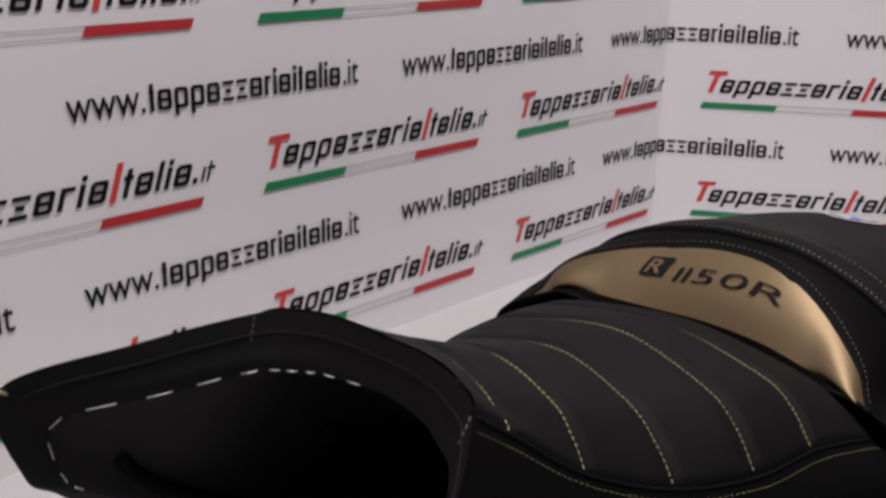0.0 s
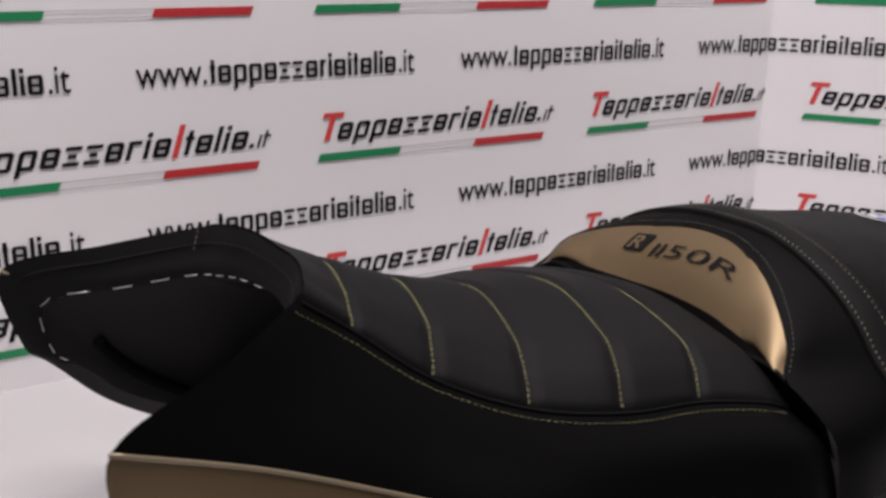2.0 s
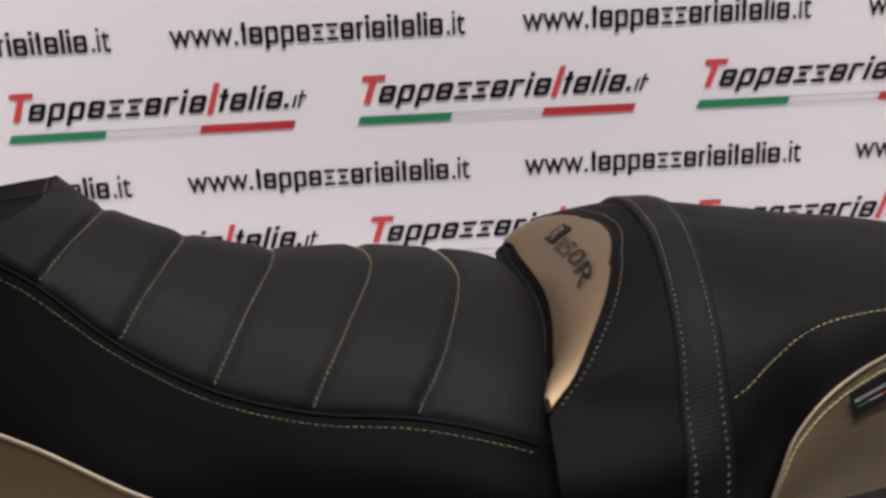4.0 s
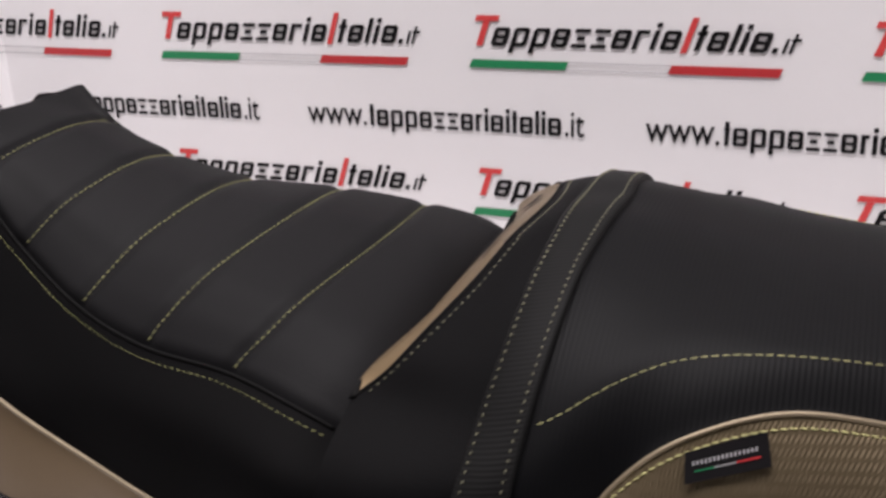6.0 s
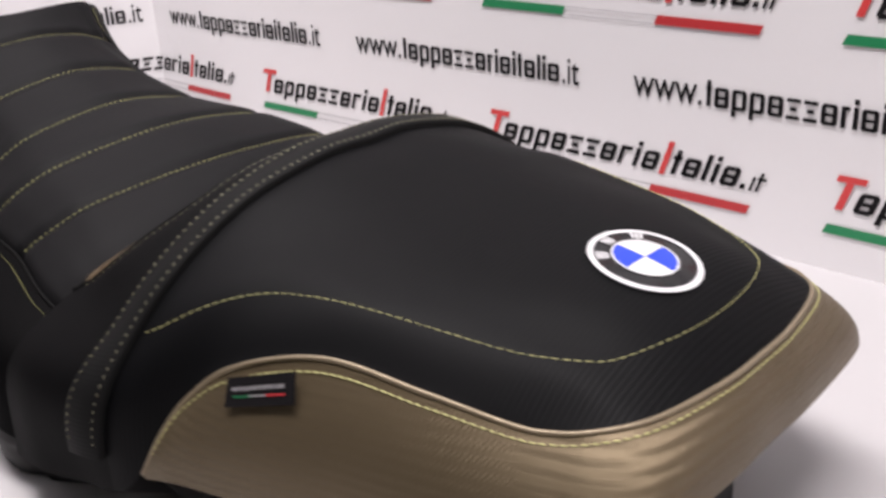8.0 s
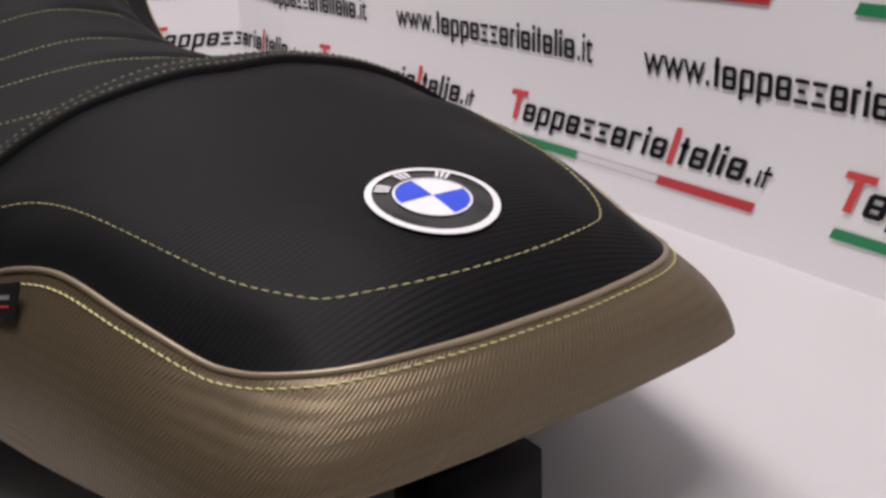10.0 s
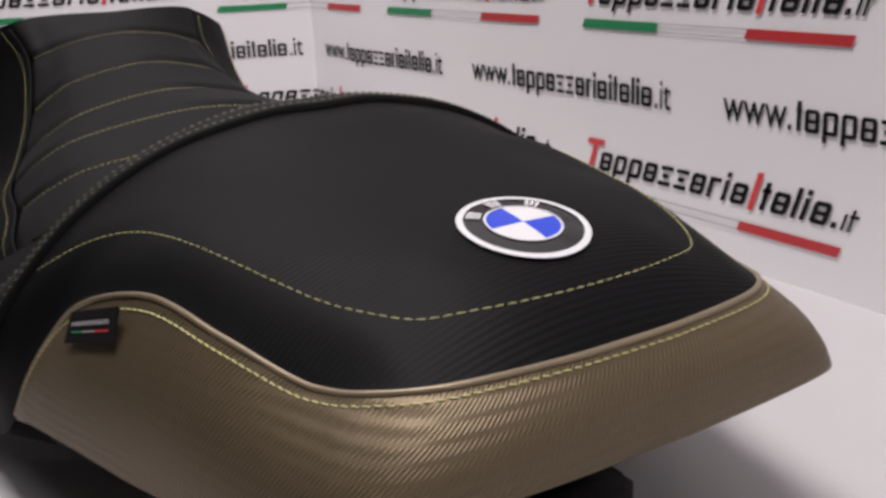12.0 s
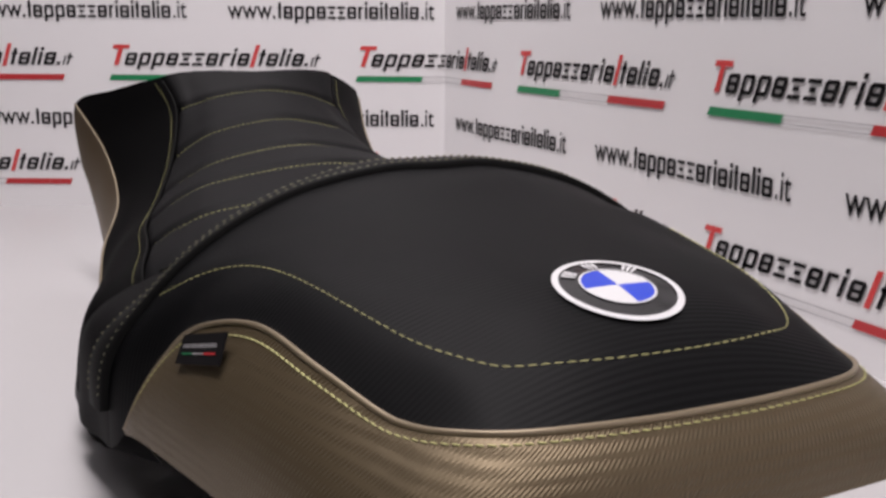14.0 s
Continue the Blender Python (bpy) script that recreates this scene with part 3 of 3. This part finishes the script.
# gold skirt round the back
SKIRT_TOP = np.array([(.607, .1820, .062), (.616, .174, .084), (.629, .163, .106), (.656, .151, .128), (.700, .132, .1395), (.750, .119, .134), (.788, .107, .127),
                      (.804, .1005, .126), (.820, .091, .128), (.836, .070, .1305), (.845, .030, .132), (.846, 0, .132)])
SKIRT_LOW = np.array([(.609, .1825, .060), (.628, .180, .065), (.650, .174, .066), (.685, .164, .066), (.720, .155, .067), (.765, .144, .072), (.800, .136, .079),
                      (.820, .130, .084), (.839, .121, .089), (.853, .102, .0920), (.857, .040, .091), (.856, 0, .090)])
flipy = np.array((1, -1, 1))
widen = np.ones((len(SKIRT_TOP) - 1, 3))
widen[:, 1] = np.interp(SKIRT_TOP[-2::-1, 0], (.60, .629, .656, .70, .75, .788, .806), (1.03, 1.03, 1.03, 1.02, 1.04, 1.08, 1.11))
SKIRT_TOP = np.concatenate([SKIRT_TOP * flipy, SKIRT_TOP[-2::-1] * widen])
SKIRT_LOW = np.concatenate([SKIRT_LOW * flipy, SKIRT_LOW[-2::-1] * (1, 1.045, 1)])
LAST = len(SKIRT_TOP) - 1


def skirt(k, b):
    p, q = curve_at(SKIRT_TOP, k), curve_at(SKIRT_LOW, k)
    out = q - np.array((0.69, 0, q[2]))
    out = out / (np.linalg.norm(out) + 1e-9)
    return loc(p + (q - p) * b + out * 0.007 * math.sin(math.pi * b) * min(1, np.linalg.norm(q - p) / 0.05))


gold_skirt = sheet("gold_skirt", lambda a, b: skirt(a * LAST, b), 150, 14, M_WEAVE, seat, "gold carbon-weave vinyl side and rear panel", True)
ks = np.linspace(0, LAST, 200)
tube("piping", [skirt(k, 0.006) for k in ks], 0.0014, M_PIPE, gold_skirt, "gold edge piping, coloured paler for its highlight")
ks = np.linspace(0.3, LAST - 0.3, 260)
outs = [np.array((curve_at(SKIRT_LOW, k) - (0.70, 0, 0.0))[:]) for k in ks]
stitches("stitching", [skirt(k, 0.08) + o / np.linalg.norm(o) * 0.0003 for k, o in zip(ks, outs)], outs, M_THREAD, gold_skirt, 0.0034, 0.0010, 0.0008, "", 0.0002)
sheet("skirt_hem", lambda a, b: skirt(a * LAST, 1.0) * (1 - 0.10 * b) + np.array((0.02, 0, 0.0)) * b + (0, 0, 0.004 * b), 120, 4, M_WEAVE, gold_skirt, "", True)
v = [loc(skirt(k, 1.0) + OFF) * (0.80, 0.72, 1) + (0.035, 0, z) for z in (0.004, -0.014) for k in np.linspace(0, LAST, 60)]
faces = [(i, i + 1, i + 61, i + 60) for i in range(59)] + [list(range(60, 120)), list(range(59, -1, -1))]
part("rear_pan", v, faces, M_PAN, seat, "black plastic rear underside")

# side walls of the hump down to the table
for sgn in (-1, 1):
    sheet("hump_foot", lambda a, b: loc(PILLION.at(a * 3.3, sgn * 6) * (1 - b) + np.array((.495 + .11 * a, sgn * (.184 - .02 * a), .008 + .03 * a)) * b), 20, 6, M_SIDE, seat, "black lower rim", sgn > 0)

# webbing strap across


def strap_at(a, b, h):
    v = (b * 2 - 1) * 5.6
    u0 = 2.43 - 0.52 * (abs(v) / 6) ** 3
    u1 = u0 + 0.8 - 0.13 * min(1.0, abs(v) / 2)
    u = u0 + (u1 - u0) * a
    n = PILLION.normal(u, v)
    c = PILLION.at(u, v)
    if np.dot(n, c - np.array((.58, 0, .06))) < 0:
        n = -n
    return loc(c + n * h), n


STRAP = ((0.0, -0.001), (0.0, 0.0028), (0.06, 0.0038), (0.5, 0.0042), (0.94, 0.0042), (1.0, 0.0034), (1.0, -0.001))
verts = [strap_at(a, j / 119, h)[0] for a, h in STRAP for j in range(120)]
strap = part("grab_strap", verts, grid_faces(len(STRAP), 120), M_STRAP, seat, "black webbing strap with two pale stitch rows")
unroll(strap, verts, len(STRAP), 120)
for a in (0.14, 0.84):
    bs = np.linspace(0.01, 0.99, 200)
    pn = [strap_at(a, b, 0.0043) for b in bs]
    stitches("stitching", [q[0] for q in pn], [q[1] for q in pn], M_THREADW, strap, 0.0020, 0.0028, 0.0007, "", 0.0004)

# lettering on the crescent: a boxed capital and a number
R_MESH = font_mesh("R", 1.0, 0.02)
NUM_MESH = ([], [])
for sign, left, right in (("1", 0.01, 0.045), ("1", 0.09, 0.125), ("5", 0.18, 0.35), ("0", 0.41, 0.64), ("R", 0.70, 1.0)):
    dots, cells = font_mesh(sign, 1.0, -0.004)
    lo, hi = min(q[0] for q in dots), max(q[0] for q in dots)
    NUM_MESH[1].extend([[i + len(NUM_MESH[0]) for i in cell] for cell in cells])
    NUM_MESH[0].extend([(left + (q[0] - lo) / (hi - lo) * (right - left), q[1]) for q in dots])


def on_crescent(du, across, h):
    v = PILLION.find(.520, across, 1.0, across / 0.05)[1]
    u = 1.12 + du * 0.40 - 0.22 * min(max((across + 0.02) / 0.08, 0.0), 1.1)
    c, n = PILLION.at(u, v), up(PILLION.normal(u, v))
    return loc(c + n * h)


def wrap(mesh, y0, y1, lift, lean=0.25, low=0.0, high=1.0):
    wide = max(q[0] for q in mesh[0])
    first = min(q[0] for q in mesh[0])
    return [on_crescent(low + (high - low) * q[1], y0 + (y1 - y0) * ((q[0] - first) / (wide - first)) - lean * q[1] * 0.012, lift) for q in mesh[0]]


n = 8
verts = [on_crescent(-0.08 + 1.16 * i / n, .070 - .021 * j / n - 0.004 * i / n, 0.0016) for i in range(n + 1) for j in range(n + 1)]
plate = part("letter_box", verts, grid_faces(n + 1, n + 1), M_INK, seat, "black box with a gold capital R")
part("capital_letter", wrap(R_MESH, .066, .052, 0.0021, 0.25, 0.08, 0.9), R_MESH[1], M_GOLD, plate, "gold capital R")
part("number_lettering", wrap(NUM_MESH, .039, -.055, 0.0017, 0.25, -0.3, 0.54), NUM_MESH[1], M_INK, seat, "black lettering 1150R")

# round badge
BX, BY, BR = .7845, 0.0008, .0276


def disc(r0, r1, a0, a1, h, nr=3, na=40):
    verts = []
    for i in range(nr + 1):
        r = r0 + (r1 - r0) * i / nr
        for j in range(na + 1):
            w = a0 + (a1 - a0) * j / na
            x, y = BX + r * math.cos(w), BY + r * math.sin(w)
            u, vv = PILLION.find(x, y, 8.0, y / 0.035)
            verts.append(loc(PILLION.at(u, vv) + up(PILLION.normal(u, vv)) * h))
    return verts, grid_faces(nr + 1, na + 1)


FULL = 2 * math.pi
v, f = disc(0.0, BR - 0.001, 0, FULL, 0.0009)
badge = part("round_badge", v, f, M_GLOSS, seat, "round black, white and blue enamel badge")
v, f = disc(BR - 0.0029, BR, 0, FULL, 0.0014)
part("white_rim", v, f, M_WHITE, badge, "white stitched rim")
v, f = disc(0.0153, 0.0163, 0, FULL, 0.0015)
part("inner_rim", v, f, M_WHITE, badge, "thin white inner rim")
for k in range(4):
    v, f = disc(0.0, 0.0154, k * math.pi / 2, (k + 1) * math.pi / 2, 0.0013, 3, 14)
    part("quarter", v, f, M_BLUE if k % 2 == 0 else M_WHITE, badge, "blue quarter" if k % 2 == 0 else "white quarter")
for mid in (-0.80, -0.04, 0.80):
    for d in (-0.105, 0.0, 0.105):
        v, f = disc(0.0176, 0.0238, math.pi - mid + d - 0.032, math.pi - mid + d + 0.032, 0.0015, 1, 3)
        part("plain_mark", v, f, M_WHITE, badge)

# sewn-in fabric tag under the piping
TAG = np.array([(.660, -.1553, .1254), (.6933, -.1421, .1348), (.6965, -.1472, .1205), (.6612, -.1606, .1122)])


def tag_at(a, b, h):
    p = (TAG[0] * (1 - a) + TAG[1] * a) * (1 - b) + (TAG[3] * (1 - a) + TAG[2] * a) * b
    return loc(p + np.array((-.3, -.9, .25)) * (h + 0.0012))


v = [tag_at(i / 6, j / 3, h) for h in (0.0, 0.0012) for i in range(7) for j in range(4)]
faces = grid_faces(7, 4) + [[q + 28 for q in fc][::-1] for fc in grid_faces(7, 4)]
rim = [i * 4 for i in range(7)] + [24 + j for j in range(1, 4)] + [i * 4 + 3 for i in range(5, -1, -1)] + [2, 1]
faces += [(rim[i], rim[(i + 1) % len(rim)], rim[(i + 1) % len(rim)] + 28, rim[i] + 28) for i in range(len(rim))]
tag = part("fabric_tag", v, faces, M_INK, gold_skirt, "small black woven label with grey and red marks", False)
for a0, a1, b0, b1, mat in ([(0.10 + 0.05 * i, 0.124 + 0.05 * i, 0.34, 0.47, M_GREY) for i in range(16)] +
                            [(0.12, 0.36, 0.64, 0.68, M_GREEN), (0.36, 0.62, 0.64, 0.68, M_GREY), (0.62, 0.9, 0.63, 0.69, M_RED)]):
    part("plain_mark", [tag_at(a, b, 0.0016) for a, b in ((a0, b0), (a1, b0), (a1, b1), (a0, b1))], [(0, 1, 2, 3)], mat, tag, "", False)

# black mounting bracket under the tail
v, f = box(.022, .034, .034, loc((.806, -.012, .076)), 0.003)
bracket = part("mounting_bracket", v, f, M_PAN, seat, "black plastic mounting foot")
v, f = box(.034, .062, .055, loc((.812, -.004, .0325)), 0.006)
part("foot_block", v, f, M_PAN, bracket)
